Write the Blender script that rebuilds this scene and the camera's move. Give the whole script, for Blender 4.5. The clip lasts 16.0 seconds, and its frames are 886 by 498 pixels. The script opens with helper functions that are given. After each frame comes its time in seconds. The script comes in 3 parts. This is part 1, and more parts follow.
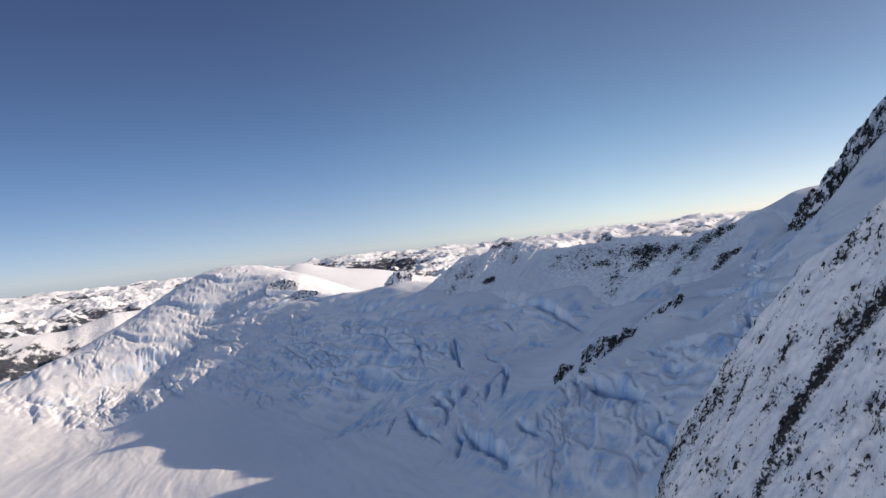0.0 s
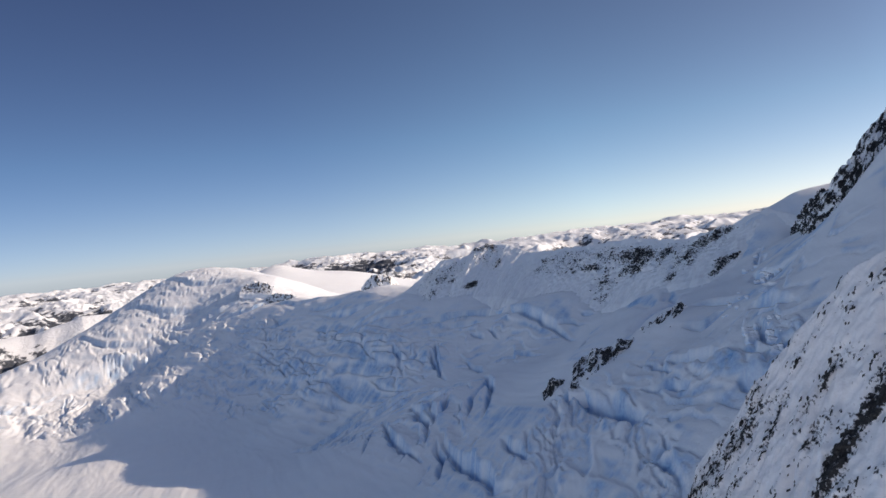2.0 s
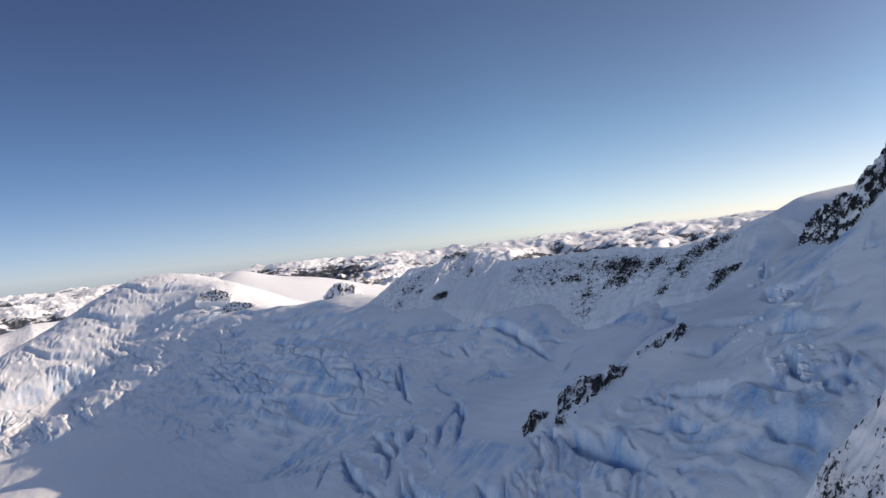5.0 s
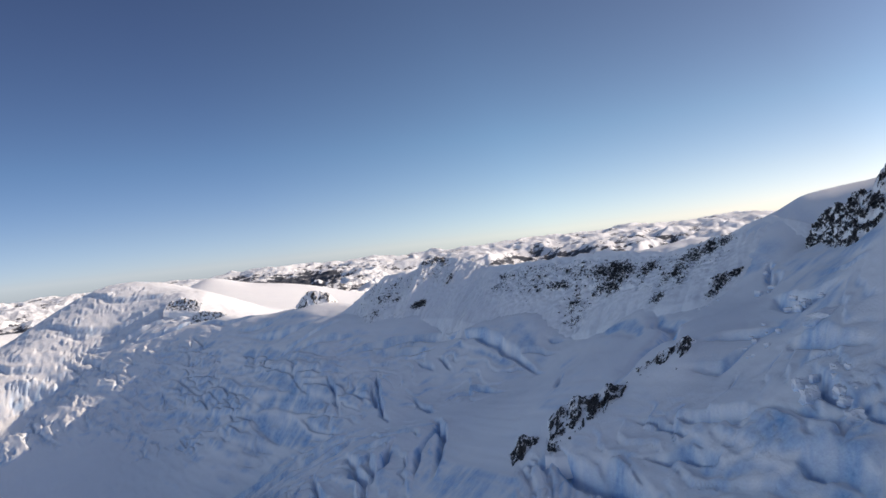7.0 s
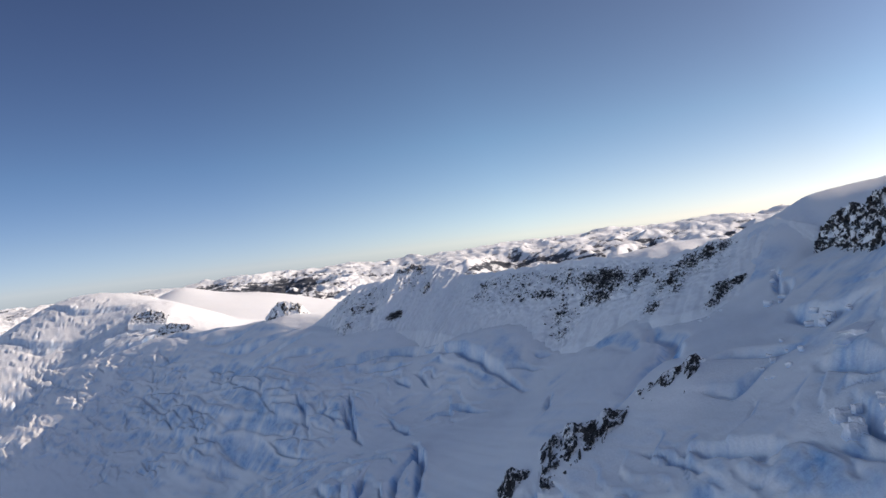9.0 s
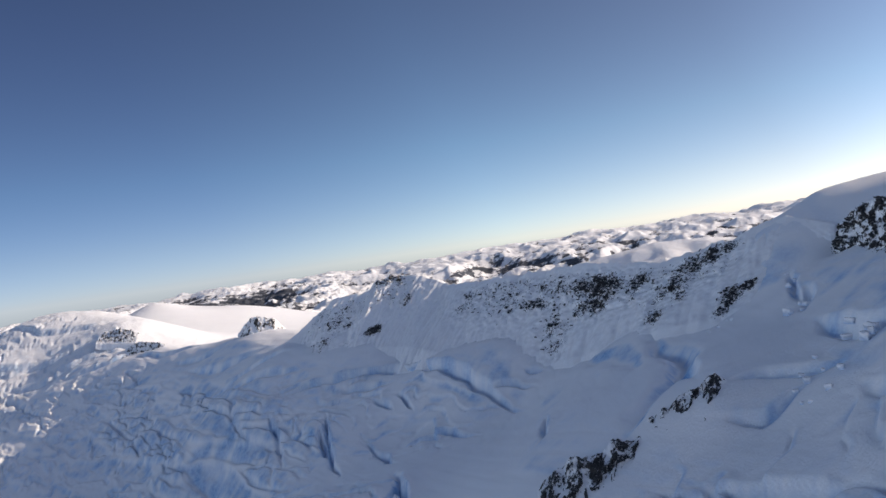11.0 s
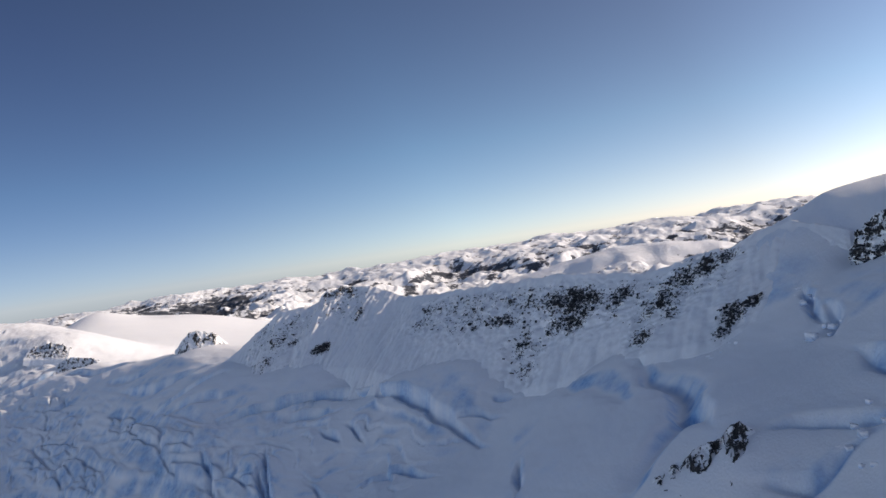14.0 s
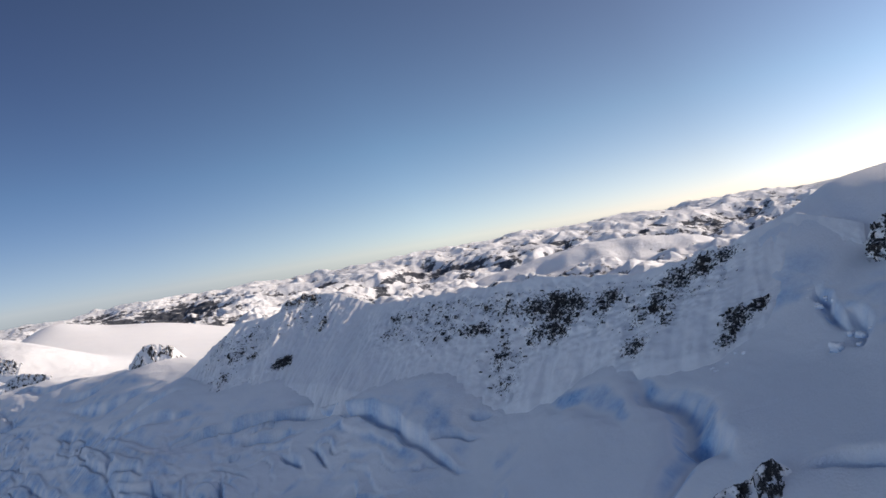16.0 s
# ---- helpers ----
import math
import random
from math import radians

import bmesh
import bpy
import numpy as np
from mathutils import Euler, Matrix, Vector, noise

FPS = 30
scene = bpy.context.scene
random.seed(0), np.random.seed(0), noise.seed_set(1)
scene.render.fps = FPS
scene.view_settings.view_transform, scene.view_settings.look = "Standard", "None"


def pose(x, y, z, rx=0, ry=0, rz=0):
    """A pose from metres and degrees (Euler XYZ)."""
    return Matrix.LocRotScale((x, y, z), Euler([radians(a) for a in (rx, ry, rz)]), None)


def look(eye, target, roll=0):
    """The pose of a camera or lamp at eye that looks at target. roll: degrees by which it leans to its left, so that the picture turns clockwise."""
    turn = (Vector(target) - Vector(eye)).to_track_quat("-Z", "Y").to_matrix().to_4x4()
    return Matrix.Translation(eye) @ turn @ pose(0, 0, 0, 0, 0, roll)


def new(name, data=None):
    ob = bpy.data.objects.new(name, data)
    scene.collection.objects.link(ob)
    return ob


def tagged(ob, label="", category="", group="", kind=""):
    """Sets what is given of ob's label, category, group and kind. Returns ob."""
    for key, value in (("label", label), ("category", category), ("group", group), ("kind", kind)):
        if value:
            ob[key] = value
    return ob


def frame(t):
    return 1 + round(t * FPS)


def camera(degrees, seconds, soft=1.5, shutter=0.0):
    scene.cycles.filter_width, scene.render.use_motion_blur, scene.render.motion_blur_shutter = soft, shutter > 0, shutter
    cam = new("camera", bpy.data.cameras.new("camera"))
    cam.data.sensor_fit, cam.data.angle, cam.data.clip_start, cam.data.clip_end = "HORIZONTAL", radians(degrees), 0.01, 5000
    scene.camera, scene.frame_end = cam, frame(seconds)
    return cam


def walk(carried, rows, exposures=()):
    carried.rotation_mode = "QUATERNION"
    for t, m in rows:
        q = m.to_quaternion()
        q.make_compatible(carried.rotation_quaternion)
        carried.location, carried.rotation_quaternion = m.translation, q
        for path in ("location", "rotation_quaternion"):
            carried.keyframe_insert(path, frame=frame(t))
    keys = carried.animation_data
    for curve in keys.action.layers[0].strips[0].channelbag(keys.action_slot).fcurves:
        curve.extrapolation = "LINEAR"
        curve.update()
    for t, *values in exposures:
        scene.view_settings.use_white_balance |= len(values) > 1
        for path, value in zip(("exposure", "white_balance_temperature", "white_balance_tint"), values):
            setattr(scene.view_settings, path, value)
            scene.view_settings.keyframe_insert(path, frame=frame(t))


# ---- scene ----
# The helicopter's flight: seconds, place in metres, yaw to the left, pitch and roll in degrees.
cam = camera(60.0, 16.0)
ROWS = [
    (0.0, 0.00, 0.00, 300.00, -0.000, -0.671, -6.090),
    (0.5, -0.78, 10.28, 300.60, -0.349, -0.660, -6.051),
    (1.0, -0.54, 22.58, 301.21, -0.776, -0.724, -5.948),
    (1.5, 0.04, 35.10, 301.55, -1.148, -0.783, -5.963),
    (2.0, 0.24, 47.13, 301.44, -1.515, -0.738, -5.983),
    (2.5, 1.41, 60.13, 302.17, -1.803, -0.755, -6.071),
    (3.0, 2.12, 72.33, 302.10, -2.108, -0.632, -6.248),
    (3.5, 2.63, 84.13, 302.58, -2.480, -0.601, -6.126),
    (4.0, 3.80, 96.87, 303.27, -2.948, -0.652, -5.768),
    (6.5, 9.59, 158.19, 304.31, -4.865, -0.526, -6.284),
    (7.0, 10.64, 169.73, 304.94, -5.345, -0.510, -6.279),
    (7.5, 11.78, 181.23, 305.13, -5.813, -0.472, -6.119),
    (8.0, 13.48, 193.41, 306.08, -6.286, -0.480, -5.979),
    (8.5, 14.62, 205.00, 305.93, -6.709, -0.355, -6.193),
    (9.0, 16.24, 216.86, 306.31, -7.052, -0.300, -6.871),
    (11.5, 25.41, 275.69, 308.67, -8.820, 0.011, -8.610),
    (12.0, 27.68, 287.47, 309.46, -9.127, -0.008, -8.877),
    (12.5, 30.04, 299.01, 309.74, -9.594, -0.014, -8.602),
    (13.0, 32.64, 310.48, 310.40, -10.211, -0.116, -8.412),
    (13.5, 34.84, 321.25, 310.93, -10.859, -0.151, -8.497),
    (14.0, 37.04, 332.13, 311.13, -11.560, -0.157, -8.526),
    (14.5, 40.03, 343.60, 311.93, -12.242, -0.302, -8.806),
    (15.0, 42.58, 354.16, 312.24, -12.773, -0.321, -9.250),
    (15.5, 45.46, 365.19, 312.83, -13.202, -0.417, -9.708),
    (16.0, 48.33, 376.00, 313.15, -13.644, -0.573, -9.840),
]


def aim(x, y, z, yaw, pitch, roll):
    return pose(x, y, z, 0, 0, yaw) @ pose(0, 0, 0, 90 + pitch) @ pose(0, 0, 0, 0, 0, roll)


walk(cam, [(t, aim(x, y, z, yaw, pitch, roll)) for t, x, y, z, yaw, pitch, roll in ROWS],
     [(0, 0.76, 7050, 16), (9, 0.80, 7050, 16), (12.5, 0.74, 7050, 16), (16, 0.66, 7050, 16)])

# ---- light ----
SUN_AZ, SUN_EL = -6.2, 22.0   # degrees from +x towards +y, and above the horizon
world = bpy.data.worlds.new("world")
scene.world = world
world.use_nodes = True
wn = world.node_tree.nodes
sky = wn.new("ShaderNodeTexSky")
sky.sky_type, sky.sun_disc = "NISHITA", False
sky.sun_elevation, sky.sun_rotation = radians(SUN_EL), radians(90 - SUN_AZ)
sky.altitude, sky.air_density, sky.dust_density, sky.ozone_density = 4000, 0.75, 1.6, 1.2
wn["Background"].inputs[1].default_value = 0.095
deep, muted = wn.new("ShaderNodeGamma"), wn.new("ShaderNodeHueSaturation")   # thin mountain air: a deep zenith over a pale horizon
muted.inputs["Hue"].default_value = 0.493
deep.inputs[1].default_value, muted.inputs["Saturation"].default_value = 1.45, 0.85
toward = Vector((math.cos(radians(SUN_AZ)) * math.cos(radians(SUN_EL)), math.sin(radians(SUN_AZ)) * math.cos(radians(SUN_EL)), math.sin(radians(SUN_EL))))
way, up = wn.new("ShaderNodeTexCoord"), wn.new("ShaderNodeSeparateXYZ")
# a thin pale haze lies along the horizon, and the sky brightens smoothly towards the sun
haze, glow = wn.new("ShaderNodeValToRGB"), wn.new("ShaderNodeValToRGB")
# last HAZE and first GLOW stops boost unseen sky, added to lift shaded snow
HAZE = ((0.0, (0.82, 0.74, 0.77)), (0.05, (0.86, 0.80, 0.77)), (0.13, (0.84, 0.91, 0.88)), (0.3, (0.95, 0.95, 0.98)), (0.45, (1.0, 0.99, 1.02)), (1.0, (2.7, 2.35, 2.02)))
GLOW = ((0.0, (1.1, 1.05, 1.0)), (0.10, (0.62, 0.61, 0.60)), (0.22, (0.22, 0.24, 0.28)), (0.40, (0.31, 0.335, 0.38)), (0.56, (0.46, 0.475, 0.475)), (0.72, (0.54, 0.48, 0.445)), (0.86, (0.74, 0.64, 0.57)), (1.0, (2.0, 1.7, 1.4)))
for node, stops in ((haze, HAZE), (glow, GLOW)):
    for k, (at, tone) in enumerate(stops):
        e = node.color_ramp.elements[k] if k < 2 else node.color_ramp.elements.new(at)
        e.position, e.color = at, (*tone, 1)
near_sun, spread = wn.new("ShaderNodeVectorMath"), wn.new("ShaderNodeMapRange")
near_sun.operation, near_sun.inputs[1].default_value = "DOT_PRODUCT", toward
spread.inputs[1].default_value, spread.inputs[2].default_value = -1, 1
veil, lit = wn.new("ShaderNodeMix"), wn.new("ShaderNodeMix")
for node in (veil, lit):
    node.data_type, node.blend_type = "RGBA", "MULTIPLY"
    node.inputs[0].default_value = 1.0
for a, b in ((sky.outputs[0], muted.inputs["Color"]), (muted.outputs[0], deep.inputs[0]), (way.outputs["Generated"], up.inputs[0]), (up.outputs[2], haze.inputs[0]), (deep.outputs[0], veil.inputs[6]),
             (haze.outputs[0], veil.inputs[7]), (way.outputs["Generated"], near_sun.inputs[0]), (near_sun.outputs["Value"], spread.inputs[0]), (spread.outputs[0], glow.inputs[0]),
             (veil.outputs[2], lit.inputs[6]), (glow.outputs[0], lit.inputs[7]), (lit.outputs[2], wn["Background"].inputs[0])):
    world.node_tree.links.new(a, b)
sun = new("sun", bpy.data.lights.new("sun", "SUN"))
sun.data.energy, sun.data.angle, sun.data.color = 2.5, radians(0.5), (1.0, 0.87, 0.69)
sun.matrix_world = look((600, 600, 900), Vector((600, 600, 900)) - toward)


# ---- noise, on arrays ----
def lattice(ix, iy, seed):
    h = (ix.astype(np.int64) * 374761393 + iy.astype(np.int64) * 668265263 + seed * 974634777) & 0x7FFFFFFF
    h = ((h ^ (h >> 13)) * 1274126177) & 0x7FFFFFFF
    h = (h ^ (h >> 16)) & 0xFFFFFF
    return h / 16777215.0


def grain(x, y, seed=0):
    """Smooth gradient noise, about -1 to 1."""
    x0, y0 = np.floor(x), np.floor(y)
    u, v = x - x0, y - y0
    a, b = u * u * u * (u * (u * 6 - 15) + 10), v * v * v * (v * (v * 6 - 15) + 10)
    out = 0
    for i in (0, 1):
        for j in (0, 1):
            t = lattice(x0 + i, y0 + j, seed) * 2 * np.pi
            g = np.cos(t) * (u - i) + np.sin(t) * (v - j)
            out = out + g * (a if i else 1 - a) * (b if j else 1 - b)
    return out * 1.5


def rough(x, y, octaves=5, seed=0, gain=0.5):
    out, amp, f = 0, 1.0, 1.0
    for k in range(octaves):
        out = out + amp * grain(x * f, y * f, seed + 17 * k)
        amp, f = amp * gain, f * 2.03
    return out


def ridged(x, y, octaves=5, seed=0, gain=0.5):
    out, amp, f, w, total = 0, 1.0, 1.0, 1.0, 0.0
    for k in range(octaves):
        n = (1 - np.abs(grain(x * f, y * f, seed + 31 * k))) ** 2
        out, total = out + amp * n * w, total + amp
        w = np.clip(n * 1.6, 0, 1)
        amp, f = amp * gain, f * 2.1
    return out / total


def cells(x, y, seed=0):
    """Broken blocks: each point's distance to the joint between two blocks, and a number of the block's own."""
    x0, y0 = np.floor(x), np.floor(y)
    d1 = np.full(x.shape, 9.0)
    d2, own = d1.copy(), np.zeros(x.shape)
    for i in (-1, 0, 1):
        for j in (-1, 0, 1):
            px, py = x0 + i, y0 + j
            d = np.hypot(px + lattice(px, py, seed) - x, py + lattice(px, py, seed + 5) - y)
            near = d < d1
            d2 = np.where(near, d1, np.minimum(d2, d))
            own = np.where(near, lattice(px, py, seed + 9), own)
            d1 = np.where(near, d, d1)
    return d2 - d1, own


def step(a, b, x):
    t = np.clip((x - a) / (b - a), 0, 1)
    return t * t * (3 - 2 * t)


def along(line, x, y):
    """Distance in plan from a polyline, and how far along it (0 to 1)."""
    line = np.array(line, float)[:, :2]
    seg = np.hypot(*np.diff(line, axis=0).T)
    best, where, run = np.full(x.shape, 1e9), np.zeros(x.shape), 0.0
    side = np.zeros(x.shape)
    for (ax, ay), (bx, by), s in zip(line[:-1], line[1:], seg):
        t = np.clip(((x - ax) * (bx - ax) + (y - ay) * (by - ay)) / (s * s), 0, 1)
        d = np.hypot(x - ax - t * (bx - ax), y - ay - t * (by - ay))
        cross = ((bx - ax) * (y - ay) - (by - ay) * (x - ax)) / s
        near = d < best
        best, where, side = np.where(near, d, best), np.where(near, (run + t * s) / seg.sum(), where), np.where(near, cross, side)
        run += s
    return best, where, side


def inside(polygon, x, y):
    """How far a point lies inside a polygon in plan (outside: minus)."""
    p = np.array(polygon, float)
    best, odd = np.full(x.shape, 1e9), np.zeros(x.shape, bool)
    for (ax, ay), (bx, by) in zip(p, np.roll(p, -1, axis=0)):
        t = np.clip(((x - ax) * (bx - ax) + (y - ay) * (by - ay)) / ((bx - ax) ** 2 + (by - ay) ** 2), 0, 1)
        best = np.minimum(best, np.hypot(x - ax - t * (bx - ax), y - ay - t * (by - ay)))
        odd ^= ((ay > y) != (by > y)) & (x < (bx - ax) * (y - ay) / (by - ay + 1e-9) + ax)
    return np.where(odd, best, -best)


def sheet(name, x, y, z, material, rock=None, ice=None, parent=None):
    """A grid of points (rows x columns) as one smooth mesh, with how much bare rock or blue ice shows at each."""
    rows, cols = x.shape
    me = bpy.data.meshes.new(name)
    n, q = rows * cols, (rows - 1) * (cols - 1)
    me.vertices.add(n)
    me.vertices.foreach_set("co", np.stack([x, y, z], -1).astype(np.float32).ravel())
    i = (np.arange(rows - 1)[:, None] * cols + np.arange(cols - 1)).ravel()
    me.loops.add(q * 4)
    me.loops.foreach_set("vertex_index", np.stack([i, i + 1, i + cols + 1, i + cols], -1).astype(np.int32).ravel())
    me.polygons.add(q)
    me.polygons.foreach_set("loop_start", np.arange(0, q * 4, 4, dtype=np.int32))
    me.polygons.foreach_set("use_smooth", np.ones(q, bool))
    me.update(calc_edges=True)
    for key, values in (("rock", rock), ("ice", ice)):
        a = me.attributes.new(key, "FLOAT", "POINT")
        if values is not None:
            a.data.foreach_set("value", np.broadcast_to(values, x.shape).astype(np.float32).ravel())
    me.materials.append(material)
    ob = new(name, me)
    ob.parent = parent
    return ob


# ---- materials ----
def nodes_of(name):
    m = bpy.data.materials.new(name)
    m.use_nodes = True
    return m, m.node_tree.nodes, m.node_tree.links


def add(n, kind, **values):
    node = n.new(kind)
    for key, value in values.items():
        if key in node.inputs:
            node.inputs[key].default_value = value
    return node


def ramp(n, stops):
    r = n.new("ShaderNodeValToRGB")
    while len(r.color_ramp.elements) < len(stops):
        r.color_ramp.elements.new(0.5)
    for e, (p, c) in zip(r.color_ramp.elements, stops):
        e.position, e.color = p, (*c, 1)
    return r


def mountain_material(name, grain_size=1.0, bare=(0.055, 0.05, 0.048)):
    """Wind-packed snow, blue ice where crevasses open, and bare rock where it breaks through."""
    m, n, l = nodes_of(name)
    b = n["Principled BSDF"]
    geo = n.new("ShaderNodeNewGeometry")
    rock, ice = n.new("ShaderNodeAttribute"), n.new("ShaderNodeAttribute")
    rock.attribute_name, ice.attribute_name = "rock", "ice"
    fine = add(n, "ShaderNodeTexNoise", Scale=0.9 / grain_size, Detail=8.0, Roughness=0.65)
    broad = add(n, "ShaderNodeTexNoise", Scale=0.03 / grain_size, Detail=5.0, Roughness=0.55)
    patch = add(n, "ShaderNodeTexNoise", Scale=0.33 / grain_size, Detail=6.0, Roughness=0.62)
    for t in (fine, broad, patch):
        l.new(geo.outputs["Position"], t.inputs["Vector"])
    snow = ramp(n, [(0.3, (0.935, 0.94, 0.95)), (0.7, (0.97, 0.97, 0.97))])
    l.new(broad.outputs[0], snow.inputs[0])
    blue = ramp(n, [(0.3, (0.10, 0.31, 0.62)), (0.65, (0.36, 0.60, 0.83))])
    l.new(patch.outputs[0], blue.inputs[0])
    mix_ice = n.new("ShaderNodeMix")
    mix_ice.data_type = "RGBA"
    l.new(ice.outputs["Fac"], mix_ice.inputs[0])
    l.new(snow.outputs[0], mix_ice.inputs[6])
    l.new(blue.outputs[0], mix_ice.inputs[7])
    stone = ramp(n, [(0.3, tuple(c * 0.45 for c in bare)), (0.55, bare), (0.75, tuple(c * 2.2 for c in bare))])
    l.new(fine.outputs[0], stone.inputs[0])
    # rock shows where its share beats the patchy snow cover
    cover = n.new("ShaderNodeMath")
    cover.operation = "ADD"
    l.new(rock.outputs["Fac"], cover.inputs[0])
    l.new(patch.outputs[0], cover.inputs[1])
    edge = n.new("ShaderNodeMapRange")
    edge.inputs[1].default_value, edge.inputs[2].default_value = 0.96, 1.06
    l.new(cover.outputs[0], edge.inputs[0])
    mix = n.new("ShaderNodeMix")
    mix.data_type = "RGBA"
    l.new(edge.outputs[0], mix.inputs[0])
    l.new(mix_ice.outputs[2], mix.inputs[6])
    l.new(stone.outputs[0], mix.inputs[7])
    l.new(mix.outputs[2], b.inputs["Base Color"])
    gloss = n.new("ShaderNodeMapRange")
    gloss.inputs[3].default_value, gloss.inputs[4].default_value = 0.6, 0.85
    l.new(edge.outputs[0], gloss.inputs[0])
    l.new(gloss.outputs[0], b.inputs["Roughness"])
    b.inputs["Specular IOR Level"].default_value = 0.25
    bump = add(n, "ShaderNodeBump", Strength=0.4, Distance=1.2 * grain_size)
    l.new(fine.outputs[0], bump.inputs["Height"])
    l.new(bump.outputs[0], b.inputs["Normal"])
    return m


SNOW = mountain_material("glacier_snow", 1.0, (0.11, 0.092, 0.085))
FACE = mountain_material("mountain_snow_and_rock", 0.55, (0.055, 0.054, 0.055))
# the far rock is bluer and paler: aerial haze put into its base colour
FAR = mountain_material("distant_snow_hazed_rock", 9.0, (0.085, 0.095, 0.115))

# ---- the glacier and the land beyond: one sheet ----
BASIN = [(-417, 1080, 61), (-593, 1324, 40), (-304, 840, 76), (-416, 965, 59), (-610, 1128, 32), (-40, 716, 136), (6, 643, 136), (-108, 959, 120), (-63, 822, 128), (-193, 1090, 112),
         (-267, 1207, 97), (-220, 720, 92), (-300, 450, 60), (0, 400, 110), (-750, 1000, 40), (46, 540, 165), (116, 475, 196), (20, 250, 80), (300, 200, 120)]
ICEFALL = [(-119, 1012, 163), (-51, 971, 204), (-30, 980, 208), (5, 869, 182), (-192, 1277, 187), (-95, 1170, 212), (-16, 1011, 223), (-345, 1527, 193), (-249, 1494, 220),
           (-642, 1606, 125), (-510, 1470, 112), (-540, 1410, 89), (-600, 1400, 66), (-450, 1405, 117), (-360, 1410, 146), (-280, 1385, 172), (-615, 1550, 84), (-494, 1739, 214), (-371, 1750, 257), (-505, 1902, 285), (-609, 2040, 284), (-75, 1235, 238), (15, 903, 194)]
LEFT_FLANK = [(-720, 1800, 197), (-852, 1650, 128), (-919, 1550, 94), (-930, 1950, 110), (-1080, 1750, 40), (-1000, 2300, 60), (-1345, 2397, 50), (-1200, 1200, 20)]
BENCH = [(132, 760, 196), (47, 752, 173), (18, 723, 167), (94, 849, 221), (99, 922, 225), (171, 787, 222), (71, 821, 184), (54, 958, 231), (20, 982, 226), (141, 806, 228), (201, 718, 240)]
RIGHT_SLOPE = [(99, 562, 205), (130, 555, 217), (162, 541, 237), (110, 508, 196), (193, 642, 237), (242, 600, 258), (251, 624, 262), (207, 489, 261), (216, 451, 277), (170, 430, 238),
               (167, 523, 228), (144, 480, 217), (155, 442, 226), (139, 572, 227), (243, 683, 250), (258, 660, 262), (300, 646, 279), (288, 612, 282), (272, 570, 284), (258, 530, 288),
               (278, 692, 293), (296, 690, 301), (318, 690, 310), (345, 690, 312), (400, 690, 316), (290, 520, 326), (335, 560, 318), (360, 620, 314), (400, 520, 410), (300, 460, 350), (310, 750, 240), (380, 760, 260), (480, 760, 280)]
BEYOND = [(60, 1300, 190), (350, 1050, 190), (-200, 1420, 219), (-130, 1330, 227), (-235, 1545, 214), (-175, 1480, 206), (-240, 1650, 205), (-100, 1750, 170), (-260, 1900, 214), (-490, 2570, 272), (-583, 2545, 236), (-376, 2594, 244), (-258, 2611, 229), (-154, 2621, 206), (-78, 2625, 184), (-544, 3000, 200), (-300, 3000, 170), (-560, 2270, 226), (-450, 2260, 214), (-400, 2400, 226), (-330, 2080, 214), (-650, 2320, 212),
          (-50, 2500, 170), (300, 1800, 120), (900, 1500, 120), (900, 2500, 120)]
LAND = np.array(BASIN + ICEFALL + LEFT_FLANK + BENCH + RIGHT_SLOPE + BEYOND, float)


def plate(points, stiff=4.0):
    """A thin plate laid over the given heights."""
    p = points[:, :2] / 1000
    def kernel(d2):
        return 0.5 * d2 * np.log(d2 + 1e-12)
    n = len(p)
    a = np.zeros((n + 3, n + 3))
    a[:n, :n] = kernel(((p[:, None] - p[None]) ** 2).sum(-1)) + np.eye(n) * stiff * 1e-5
    a[:n, n:] = np.c_[np.ones(n), p]
    a[n:, :n] = a[:n, n:].T
    w = np.linalg.solve(a, np.r_[points[:, 2], 0, 0, 0])
    def height(x, y):
        x, y = x / 1000, y / 1000
        z = w[n] + w[n + 1] * x + w[n + 2] * y
        for (px, py), k in zip(p, w[:n]):
            z = z + k * kernel((x - px) ** 2 + (y - py) ** 2)
        return z
    return height


land = plate(LAND)

CREVASSES = []


def crevasse(line, width, depth, lift=0.0):
    """A crevasse along a line in plan: how wide and deep it gapes, and how far its uphill lip stands over the other."""
    CREVASSES.append((line, width, depth, lift))


# bergschrunds and terraces under the headwall
crevasse([(-27, 966), (8, 947), (42, 922), (65, 905), (91, 862)], 5, 6, 4)
crevasse([(80, 885), (91, 858), (102, 839), (114, 810), (122, 790), (131, 762)], 5, 7, 5)
crevasse([(18, 924), (32, 913), (50, 896)], 5, 6, 5)
crevasse([(43, 875), (50, 863), (54, 850)], 3, 5, 2)
crevasse([(60, 861), (67, 847), (69, 838)], 3, 5, 2)
crevasse([(-3, 876), (0, 859), (2, 842)], 3.5, 9, 2)
crevasse([(120, 794), (140, 781), (147, 769)], 2.5, 3, 2)
crevasse([(148, 789), (157, 778)], 2.5, 3, 2)
crevasse([(30, 830), (45, 800), (48, 780)], 3, 4, 3)
crevasse([(60, 800), (85, 790), (100, 760)], 3, 3, 3)
